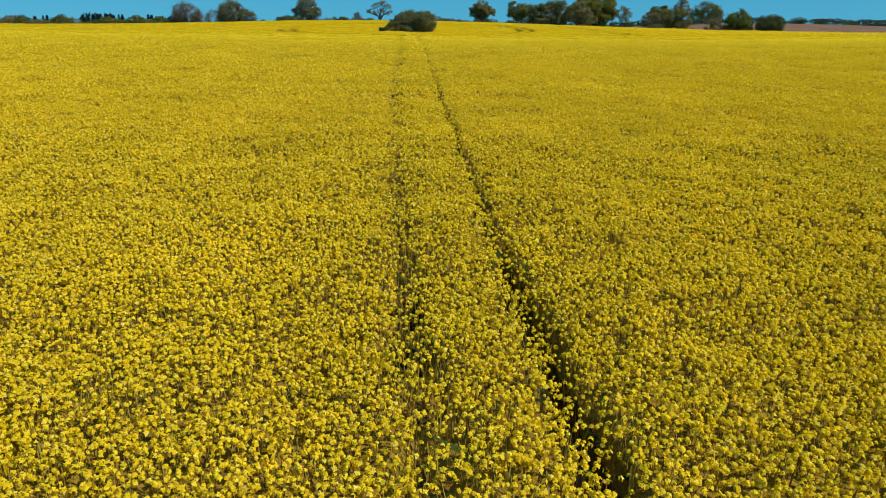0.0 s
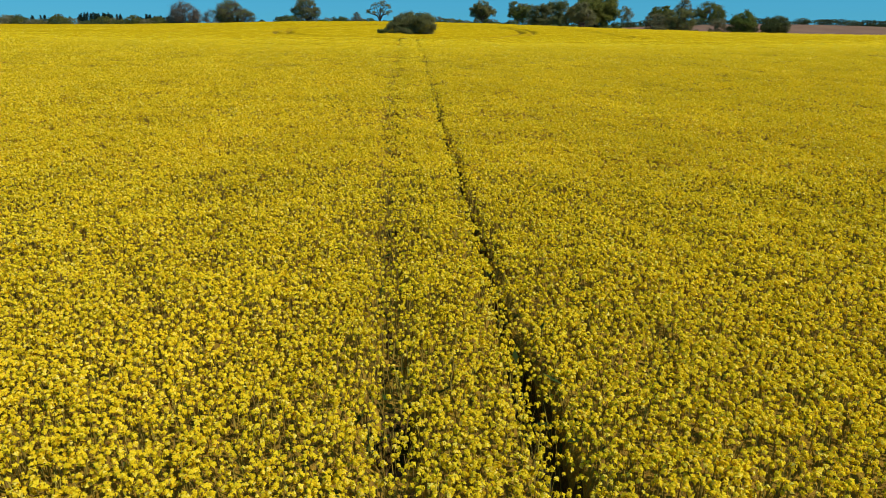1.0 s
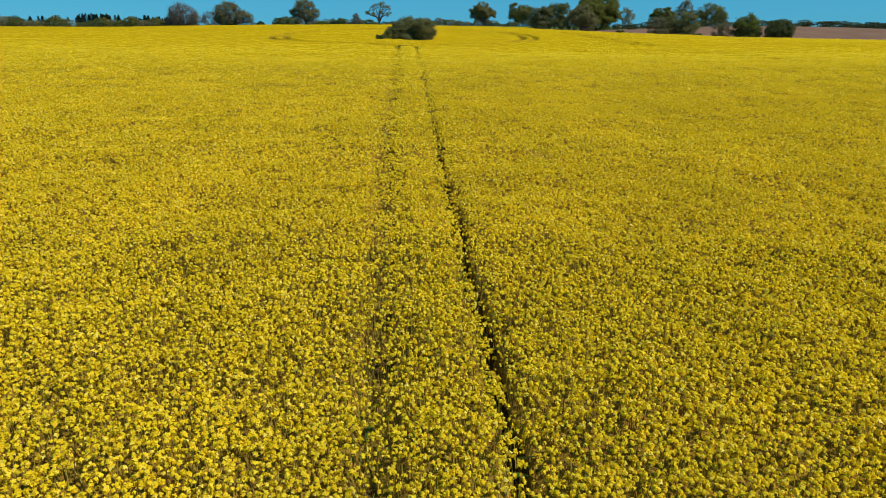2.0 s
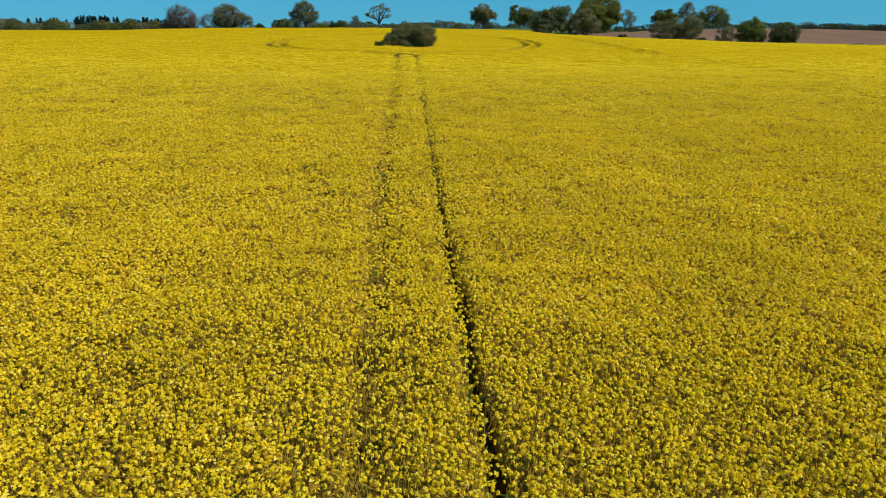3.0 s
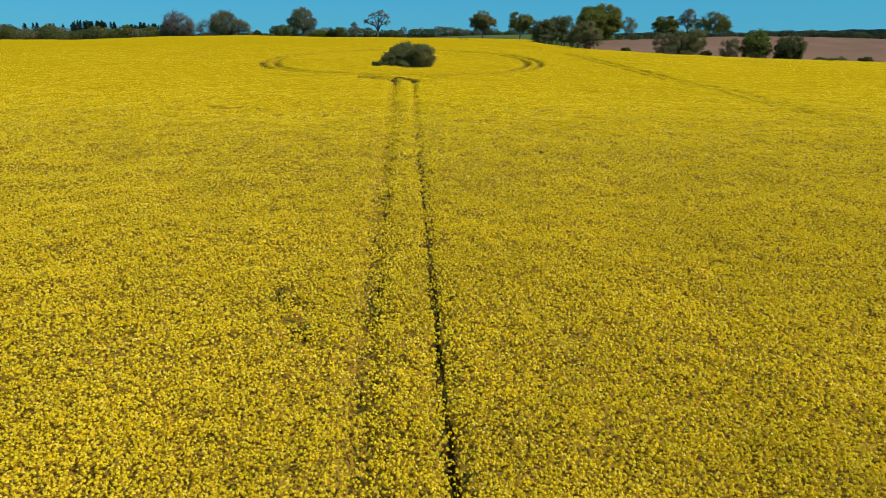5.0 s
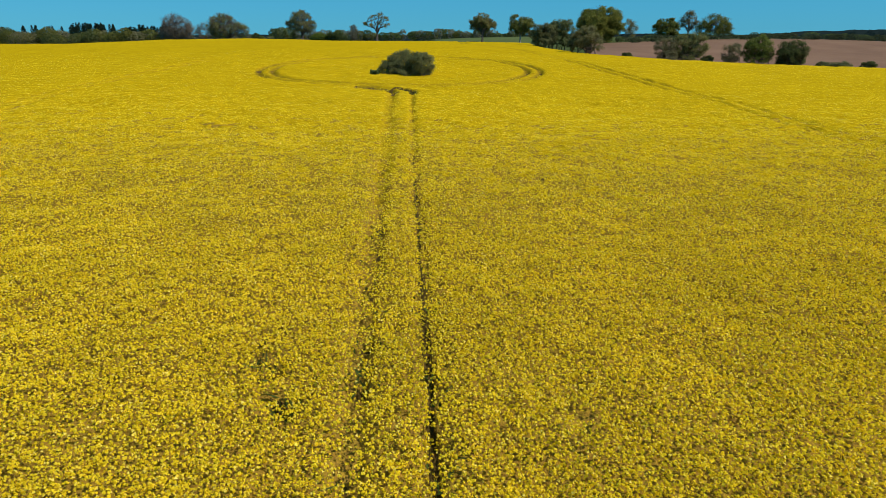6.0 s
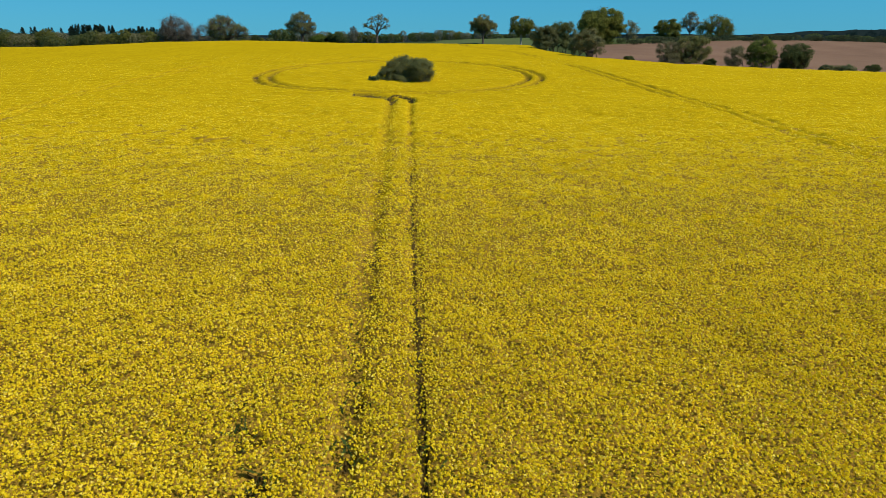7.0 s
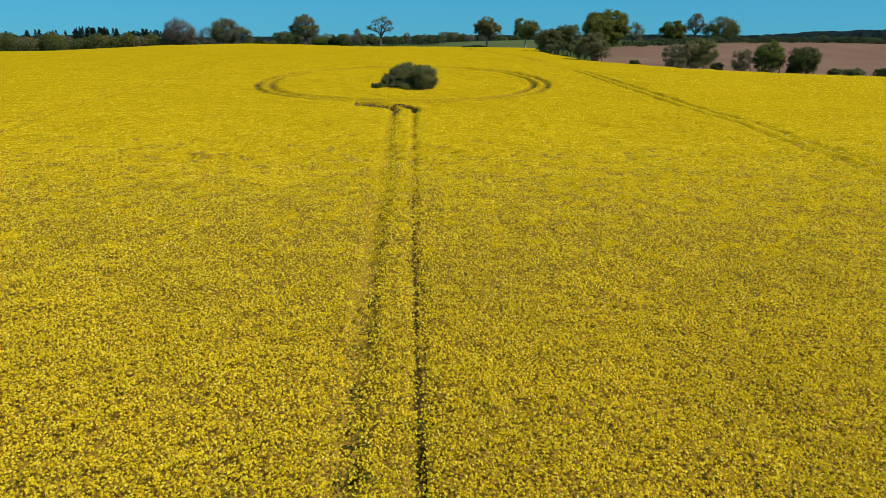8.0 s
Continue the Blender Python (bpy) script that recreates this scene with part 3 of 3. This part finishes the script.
def plant(name, label, category, x, y, tall, broad, leaf, bark, seed, clear=0.25, limbs=8, twigs=60, density=1.0,
          half=0.35, clump=0.045, stems=1, lobes=DOME, stout=1.0, group=""):
    """A tree or shrub: tapered trunk, limbs and twigs, and leaf sprays round the twig ends.
    lobes: the masses of its crown, each as sideways place and height of its middle, half width and half height, in shares of half the breadth and of the height."""
    g = np.random.default_rng(seed)
    root = tagged(new(name), label, category, group)
    root.location = (x, y, float(land(x, y)))
    rx, h0 = broad / 2, tall * clear
    turn = g.uniform(-0.35, 0.35, len(lobes))
    mids = np.array([(u * rx * np.cos(k), u * rx * np.sin(k) + 0.25 * rx * g.normal(), v * tall) for (u, v, _, _), k in zip(lobes, turn)])
    sizes = np.array([(a * rx, a * rx, b * tall) for _, _, a, b in lobes])
    share = sizes[:, 0] * sizes[:, 2]
    share = share / share.sum()
    dents = g.normal(0, 1, (14, 3))
    dents /= np.linalg.norm(dents, axis=1, keepdims=True)

    def shell(n, least):
        """n places near the skin of the lobes, with dents, and the way outwards there."""
        k = g.choice(len(lobes), n, p=share)
        d = g.normal(0, 1, (n, 3)) + (0, 0, 0.25)
        d /= np.linalg.norm(d, axis=1, keepdims=True)
        r = (least + (1 - least) * g.random(n) ** 0.6) * (1 - 0.16 * (np.clip(d @ dents.T - 0.8, 0, 1) / 0.2).max(1))
        p = mids[k] + d * sizes[k] * r[:, None]
        p[:, 2] = np.maximum(p[:, 2], h0 * 0.8 + 0.1)
        return p, mids[k]

    thick = (0.020 * tall + 0.010 * broad) * stout
    segs, nodes = [], []
    th = thick / stems ** 0.5
    each = max(len(lobes) if stems == 1 else 2, int(round(limbs / stems)))
    for k in range(stems):
        off = np.zeros(3) if stems == 1 else np.array([np.clip(g.normal(0, 0.16), -0.24, 0.24) * broad, np.clip(g.normal(0, 0.14), -0.22, 0.22) * broad, 0])
        top = off * 1.25 + (g.normal(0, 0.02) * tall, g.normal(0, 0.02) * tall, max(h0 * 1.1, tall * 0.16) * g.uniform(0.9, 1.15))
        crook = off * 1.2 + (top - off) * 0.5 + g.normal(0, 0.012, 3) * tall * (1, 1, 0)
        segs.append([*(off - (0, 0, 0.4)), *crook, th * 1.3, th])
        segs.append([*crook, *top, th, th * 0.85])
        tips, _ = shell(each, 0.45)
        if stems == 1:
            tips[:len(mids)] = mids + (0, 0, 0.06 * tall)
        for tip in tips:
            a = top + (tip - top) * 0.35 + g.normal(0, 0.035, 3) * broad * (1, 1, 0.4) + (0, 0, 0.05 * tall)
            b = top + (tip - top) * 0.7 + g.normal(0, 0.03, 3) * broad
            segs += [[*top, *a, th * 0.55, th * 0.4], [*a, *b, th * 0.4, th * 0.25], [*b, *tip, th * 0.25, th * 0.12]]
            nodes += [a, b, tip]
    nodes = np.array(nodes)
    goals, cores = shell(twigs, 0.62)
    ends, hearts = [], []
    for goal, core in zip(goals, cores):
        near = nodes[np.argsort(((nodes - goal) ** 2).sum(1) + (nodes[:, 2] > goal[2]) * rx * rx * 0.3)[:3]]
        start = near[g.integers(0, len(near))]
        knee = start + (goal - start) * 0.55 + g.normal(0, 0.025, 3) * broad
        segs += [[*start, *knee, th * 0.17, th * 0.11], [*knee, *goal, th * 0.11, th * 0.04]]
        here = [goal, goal, goal + (knee - goal) * 0.3] if density > 0.6 else [goal, knee + (goal - knee) * 0.5]
        ends += here
        hearts += [core] * len(here)
        for _ in range(3):
            tw = goal + g.normal(0, 0.045, 3) * broad
            segs.append([*(knee + (goal - knee) * g.uniform(0.2, 0.8)), *tw, th * 0.07, th * 0.03])
    tubes("trunk", segs, bark, root)
    per = max(3, int(density * 30))
    ends, hearts = np.repeat(np.array(ends), per, 0), np.repeat(np.array(hearts), per, 0)
    c = ends + np.clip(g.normal(0, 1, ends.shape), -1.7, 1.7) * broad * clump * (1, 1, 0.8)
    ok = c[:, 2] > 0.15
    c, hearts = c[ok], hearts[ok]
    out = c - hearts
    out /= np.linalg.norm(out, axis=1, keepdims=True) + 1e-9
    q = leaf_tris(g, c, half, 1.0, out)
    solid("crown", q, np.arange(len(q)).reshape(-1, 3), leaf, root)
    return root


FAR_SHRUB, EDGE_SHRUB = "rounded green shrub on the skyline", "low rounded green shrub at the field edge"
WIDE = ((0, 0.58, 0.80, 0.40), (-0.48, 0.42, 0.50, 0.28), (0.50, 0.42, 0.48, 0.28))
FULL = ((0, 0.63, 0.84, 0.365), (-0.40, 0.46, 0.58, 0.34), (0.42, 0.46, 0.56, 0.34), (0, 0.26, 0.78, 0.26))
LAYERED = ((0, 0.72, 0.76, 0.27), (-0.66, 0.54, 0.36, 0.15), (0.66, 0.53, 0.36, 0.15), (0.05, 0.52, 0.56, 0.17), (0.42, 0.38, 0.28, 0.07))
TUFTED = ((0.22, 0.90, 0.30, 0.09), (-0.30, 0.80, 0.28, 0.09), (0.60, 0.78, 0.26, 0.09), (-0.76, 0.62, 0.24, 0.08), (0.78, 0.60, 0.24, 0.09), (0.22, 0.66, 0.28, 0.08), (-0.34, 0.58, 0.20, 0.06))
LOPSIDED = ((0.02, 0.62, 0.74, 0.25), (-0.12, 0.78, 0.58, 0.21), (-0.58, 0.62, 0.36, 0.17), (0.64, 0.60, 0.36, 0.17), (0.05, 0.50, 0.52, 0.17))
RAGGED = ((0.02, 0.63, 0.74, 0.25), (-0.32, 0.82, 0.44, 0.17), (0.34, 0.66, 0.58, 0.23), (-0.46, 0.58, 0.42, 0.17), (0.12, 0.46, 0.50, 0.14))
SPRAYS = ((-0.45, 0.52, 0.52, 0.46), (0.42, 0.56, 0.54, 0.43), (0, 0.66, 0.48, 0.34), (0, 0.26, 0.70, 0.24))
THICKET = ((-0.12, 0.56, 0.66, 0.43), (0.48, 0.54, 0.50, 0.41), (-0.55, 0.36, 0.44, 0.32), (0.1, 0.24, 0.86, 0.26))
plant("tree", "large bare-branched tree with a wide rounded crown", "tree", -156.2, 415, 19.6, 23.0, LEAF_BROWN, BARK, 11, 0.14, 14, 360, 0.75, 0.115, 0.038, 1, WIDE, 1.5)
plant("tree", "low bare tree leaning beside a larger one", "tree", -167.1, 420, 13.0, 12.0, LEAF_BROWN, BARK, 12, 0.10, 8, 80, 0.5, 0.11, 0.05, 2, WIDE, 1.4)
plant("tree", "slender nearly bare tree with open twigs", "tree", -139.3, 410, 14.0, 13.0, LEAF_BROWN, BARK, 13, 0.12, 9, 170, 0.6, 0.105, 0.045, 2, WIDE, 1.4)
plant("tree", "round-crowned tree with thin olive spring leaf", "tree", -121.4, 399, 17.4, 22.0, LEAF_BUDS, BARK, 14, 0.14, 16, 400, 0.7, 0.125, 0.028, 1, WIDE, 1.7)
plant("tree", "broad oak coming into olive leaf behind the field", "tree", -80.4, 402, 18.0, 18.2, LEAF_BUDS, BARK, 15, 0.22, 12, 250, 0.8, 0.135, 0.030, 1, LAYERED, 1.7)
plant("tree", "small grey leafless tree in the hedgerow", "tree", -52.7, 415, 11.7, 7.6, LEAF_BROWN, BARK, 16, 0.12, 8, 80, 0.5, 0.2, 0.06)
plant("tree", "gaunt open tree with few leafy branches", "tree", -39.7, 425, 17.5, 16.6, LEAF_BUDS, BARK, 17, 0.30, 7, 60, 0.62, 0.15, 0.030, 1, TUFTED, 1.5)
plant("tree", "tall tree in brownish spring leaf on a clear trunk", "tree", 22.8, 410, 17.1, 17.6, LEAF_BUDS, BARK, 18, 0.26, 10, 170, 1.0, 0.21, 0.033, 1, LOPSIDED, 1.1)
plant("tree", "tall leafy tree on a pale clear trunk", "tree", 42.7, 390, 16.4, 16.8, LEAF_OLIVE, PALE_BARK, 19, 0.26, 10, 150, 1.0, 0.21, 0.034, 1, RAGGED)
plant("tree", "grey-brown multi-stemmed willow at the field corner", "tree", 36.6, 262, 9.0, 10.6, LEAF_TWIG, BARK, 20, 0.0, 14, 220, 0.7, 0.15, 0.036, 5, SPRAYS)
plant("tree", "taller grey-green willow at the field corner", "tree", 42.9, 264, 11.2, 11.4, LEAF_GREY, BARK, 21, 0.02, 14, 230, 0.7, 0.15, 0.036, 5, SPRAYS)
plant("tree", "small grey-green tree beside a wooden hide", "tree", 41.6, 213, 9.3, 10.4, LEAF_GREY, BARK, 22, 0.14, 12, 190, 0.7, 0.13, 0.034, 3, WIDE)
plant("tree", "huge dense green tree with a domed crown", "tree", 84.1, 380, 18.4, 29.5, LEAF_GREEN, BARK, 23, 0.04, 16, 380, 1.3, 0.30, 0.030, 1, FULL)
plant("tree", "pale budding tree beside a huge green one", "tree", 105.9, 400, 11.5, 10.5, LEAF_GREY, BARK, 24, 0.06, 8, 90, 0.5, 0.2, 0.05, 2, SPRAYS)
plant("tree", "olive-leaved tree beyond the ploughed field", "tree", 137.2, 430, 12.6, 17.0, LEAF_OLIVE, BARK, 25, 0.10, 10, 170, 1.2, 0.24, 0.034, 1, FULL)
plant("tree", "tall nearly bare tree beyond the ploughed field", "tree", 153.0, 440, 17.3, 13.8, LEAF_TWIG, BARK, 26, 0.2, 10, 130, 0.5, 0.2, 0.040, 1, LAYERED)
plant("tree", "wide olive-leaved tree with several trunks showing", "tree", 165.3, 430, 15.2, 22.6, LEAF_OLIVE, BARK, 27, 0.14, 12, 230, 0.8, 0.19, 0.032, 3, WIDE, 1.3)
plant("tree", "thin multi-stemmed tree with sparse spring leaf", "tree", 64.9, 210, 7.2, 8.6, LEAF_TWIG, BARK, 28, 0.0, 12, 220, 0.9, 0.085, 0.036, 5, SPRAYS)
plant("tree", "multi-stemmed tree with green leaf at its top", "tree", 71.4, 210, 8.8, 11.0, LEAF_BUDS, BARK, 29, 0.05, 14, 260, 0.95, 0.095, 0.034, 5, SPRAYS)
plant("tree", "small twiggy leafless tree at the field edge", "tree", 84.0, 210, 6.8, 7.4, LEAF_TWIG, BARK, 30, 0.0, 12, 170, 0.62, 0.085, 0.042, 4, SPRAYS)
plant("tree", "yellow-green leafy tree at the field edge", "tree", 91.5, 210, 9.2, 10.2, LEAF_GREEN, BARK, 31, 0.06, 12, 210, 0.9, 0.125, 0.034, 3, FULL)
plant("tree", "dense dark green rounded tree at the field edge", "tree", 100.4, 209, 8.0, 10.6, LEAF_DARK, BARK, 32, 0.0, 14, 240, 1.0, 0.13, 0.036, 5, FULL)
for n, (x, y, tall, broad, leaf) in enumerate((
        (-106.2, 400, 5.6, 5.6, LEAF_DARK), (-99.6, 405, 4.2, 5.4, LEAF_GREY), (-70.3, 400, 5.4, 11.4, LEAF_GREEN), (-60.3, 400, 7.7, 12.4, LEAF_DARK),
        (51.0, 202, 2.2, 3.2, LEAF_DARK), (75.0, 206, 2.6, 4.0, LEAF_DARK), (109.5, 208, 2.4, 3.8, LEAF_GREY), (114.4, 208, 2.5, 6.0, LEAF_GREY), (121.2, 206, 2.8, 4.8, LEAF_DARK))):
    plant("shrub", "low rounded green shrub at the field edge" if y < 300 else "rounded green shrub on the skyline", "shrub", x, y, tall, broad, leaf, BARK, 50 + n,
          0.0, 9, 70, 1.0, 0.10 if y < 300 else 0.24, 0.05, 3, FULL, group="shrubs along the hedge")

# willow thicket inside the ring of ruts
plant("willow_bush", "broad grey-green willow thicket standing in the rapeseed", "bush", -6.2, 132.0, 5.0, 10.4, LEAF_WILLOW, BARK, 70, 0.0, 40, 560, 1.2, 0.064, 0.024, 12, THICKET)
plant("shrub", "low outlying willow shoots beside the thicket", "shrub", -11.6, 131.0, 1.9, 2.6, LEAF_WILLOW, BARK, 71, 0.0, 9, 60, 0.8, 0.075, 0.05, 4, SPRAYS)


def wood(name, label, spots, leaf, seed, half, per):
    """A belt of far trees that merge into one mass of rounded crowns."""
    g = np.random.default_rng(seed)
    c, out = [], []
    for x, y, tall, broad in spots:
        k = int(per * tall * broad / 90)
        d = g.normal(0, 1, (k, 3)) + (0, -0.25, 0.2)
        d /= np.linalg.norm(d, axis=1, keepdims=True)
        r = g.uniform(0.78, 1.0, (k, 1)) * (1 + 0.13 * np.sin(d[:, :1] * 7 + x) * np.sin(d[:, 2:3] * 6 + y))
        low = np.where(d[:, 2:3] < 0, 0.62, 0.40)
        c.append(d * r * np.concatenate([np.full((k, 2), broad / 2), low * tall], 1) + (x, y, float(land(x, y)) + tall * 0.6))
        out.append(d)
    q = leaf_tris(g, np.concatenate(c), half, 1.0, np.concatenate(out))
    return tagged(solid(name, q, np.arange(len(q)).reshape(-1, 3), leaf), label, "woodland", kind="stuff")


g = np.random.default_rng(5)
belt = []
for x in np.arange(-345, -164, 3.5):
    bx, by = x + g.uniform(-3, 3), 425 + g.uniform(-10, 16)
    belt.append((bx, by, 12.8 + 5.0 * float(lattice(x, 0.0, 11.0, 90)) + g.uniform(-1.4, 1.4) - float(land(bx, by)), g.uniform(10, 18)))
wood("woodland_belt", "belt of olive-green scrubby trees behind the crest", belt[::3], LEAF_BELT, 81, 0.40, 560)
wood("woodland_belt", "belt of brownish leafless trees behind the crest", belt[1::3], LEAF_TWIG, 87, 0.34, 560)
wood("woodland_belt", "belt of dark green scrubby trees behind the crest", belt[2::3], LEAF_DARK, 89, 0.40, 560)
hedge = []
for x in np.arange(-112, 92, 3.4):
    bx, by = x + g.uniform(-3, 3), (452 if x < -2 else 500) + g.uniform(-10, 12)
    hedge.append((bx, by, 13.2 + 5.0 * float(lattice(x, 5.0, 9.0, 91)) + g.uniform(-0.9, 0.9) - float(land(bx, by)), g.uniform(6, 13)))
for x in np.arange(-168, -110, 3.0):
    bx, by = x + g.uniform(-2, 2), 432 + g.uniform(-6, 6)
    hedge.append((bx, by, 10.6 + 2.6 * float(lattice(x, 5.0, 9.0, 91)) + g.uniform(-0.9, 0.9) - float(land(bx, by)), g.uniform(5, 9)))
wood("hedgerow", "dark hedgerow of mixed trees behind the field", hedge[::3], LEAF_DARK, 82, 0.36, 900)
wood("hedgerow", "olive-green bushes along the hedgerow", hedge[1::3], LEAF_BELT, 85, 0.36, 900)
wood("hedgerow", "leafless brownish trees along the hedgerow", [(x, y - 3, t * 1.06, b * 0.8) for x, y, t, b in hedge[2::3]], LEAF_BROWN, 88, 0.3, 800)
scrub = [(x + g.uniform(-3, 3), (353 if k % 2 else 367) + g.uniform(-3, 3), g.uniform(1.3, 3.4), g.uniform(4, 10)) for k, x in enumerate(np.arange(92, 330, 1.9))]
wood("scrub", "dark green scrub along the top of the ploughed field", [q for k, q in enumerate(scrub) if k % 4], LEAF_SCRUB, 83, 0.32, 800)
wood("scrub", "green bushes along the top of the ploughed field", scrub[::4], LEAF_DARK, 93, 0.3, 800)


def ridge(x):
    """Top of the wooded ridge on the horizon."""
    return 12.5 + 1.5 * np.sin(x / 170) + 12 / (1 + np.exp(-(x - 680) / 60)) + 1.0 * np.sin(x / 60 + 1)


HX, HU = np.meshgrid(np.arange(-1100, 1500, 9.0), np.linspace(0, 1, 14))
HY = 1120 + HU * 260
HZ = land(HX, HY) - 1 + (ridge(HX) - land(HX, HY)) * np.minimum(1, HU * 2.6) ** 0.6 + (lattice(HX, HY, 16, 77) - 0.5) * 4.5
tagged(sheet("wooded_ridge", HX, HY, HZ, LEAF_FAR, smooth=False), "low dark wooded ridge on the horizon", "hill", kind="structure")
far_wood = [(x, 1200 + g.uniform(-20, 60), max(3.0, float(ridge(x) - land(x, 1200.0)) + g.uniform(-1.5, 1.0)), g.uniform(12, 22)) for x in np.arange(-1000, 1300, 7.0)]
wood("distant_woods", "dark distant woods along the horizon", far_wood, LEAF_FAR, 84, 0.8, 60)


def conifer_wood(spots, seed):
    g = np.random.default_rng(seed)
    c = []
    for x, y, tall, broad in spots:
        n = 420
        u = g.random(n) ** 1.15
        a = g.uniform(0, 6.283, n)
        r = broad / 2 * (1 - u) ** 0.8 * np.sqrt(g.random(n)) * (0.85 + 0.25 * np.sin(u * 30 + x)) + 0.15
        c.append(np.stack([x + np.cos(a) * r, y + np.sin(a) * r, float(land(x, y)) + tall * u], -1))
    q = leaf_tris(g, np.concatenate(c), 0.42)
    tagged(solid("conifer_wood", q, np.arange(len(q)).reshape(-1, 3), NEEDLE), "dark spiky conifers rising behind the woodland belt", "woodland", kind="stuff")


spruces = []
for lo, hi, top, n in ((-335, -303, 20.0, 9), (-292, -256, 21.8, 42), (-252, -206, 19.4, 52)):
    for x in np.linspace(lo, hi, n):
        sx, sy = x + g.uniform(-1, 1), 540 + g.uniform(-14, 20)
        spruces.append((sx, sy, top + g.uniform(-1.8, 0.8) - 0.12 * abs(x - (lo + hi) / 2) - float(land(sx, sy)), g.uniform(9.0, 13.0)))
conifer_wood(spruces, 86)

# small wooden hide under the tree at the field corner
hide = tagged(new("hunting_hide"), "small dark wooden hide under a tree at the field edge", "hide")
hide.location = (41.9, 209.0, float(land(41.9, 209.0)))


def box(name, size, at, mat, parent):
    bm = bmesh.new()
    bmesh.ops.create_cube(bm, size=1.0)
    bmesh.ops.scale(bm, vec=size, verts=bm.verts)
    bmesh.ops.bevel(bm, geom=bm.edges[:], offset=min(size) * 0.12, segments=1, affect="EDGES")
    bmesh.ops.translate(bm, vec=at, verts=bm.verts)
    me = bpy.data.meshes.new(name)
    bm.to_mesh(me)
    bm.free()
    me.materials.append(mat)
    ob = new(name, me)
    ob.parent = parent
    return ob


for sx in (-0.6, 0.6):
    for sy in (-0.6, 0.6):
        box("leg", (0.12, 0.12, 1.4), (sx, sy, 0.5), PLANK, hide)
cabin = box("cabin", (1.5, 1.5, 1.6), (0, 0, 2.0), PLANK, hide)
# no hole is cut; a near-black board paints the slot's dark inside
box("viewing_slot", (1.0, 0.06, 0.35), (0, -0.76, 2.35), SLOT, cabin)
for sz in (1.45, 1.8, 2.65):
    box("batten", (1.54, 0.05, 0.08), (0, -0.77, sz), PLANK, cabin)
box("roof", (1.8, 1.8, 0.1), (0, 0, 2.87), PLANK, hide)
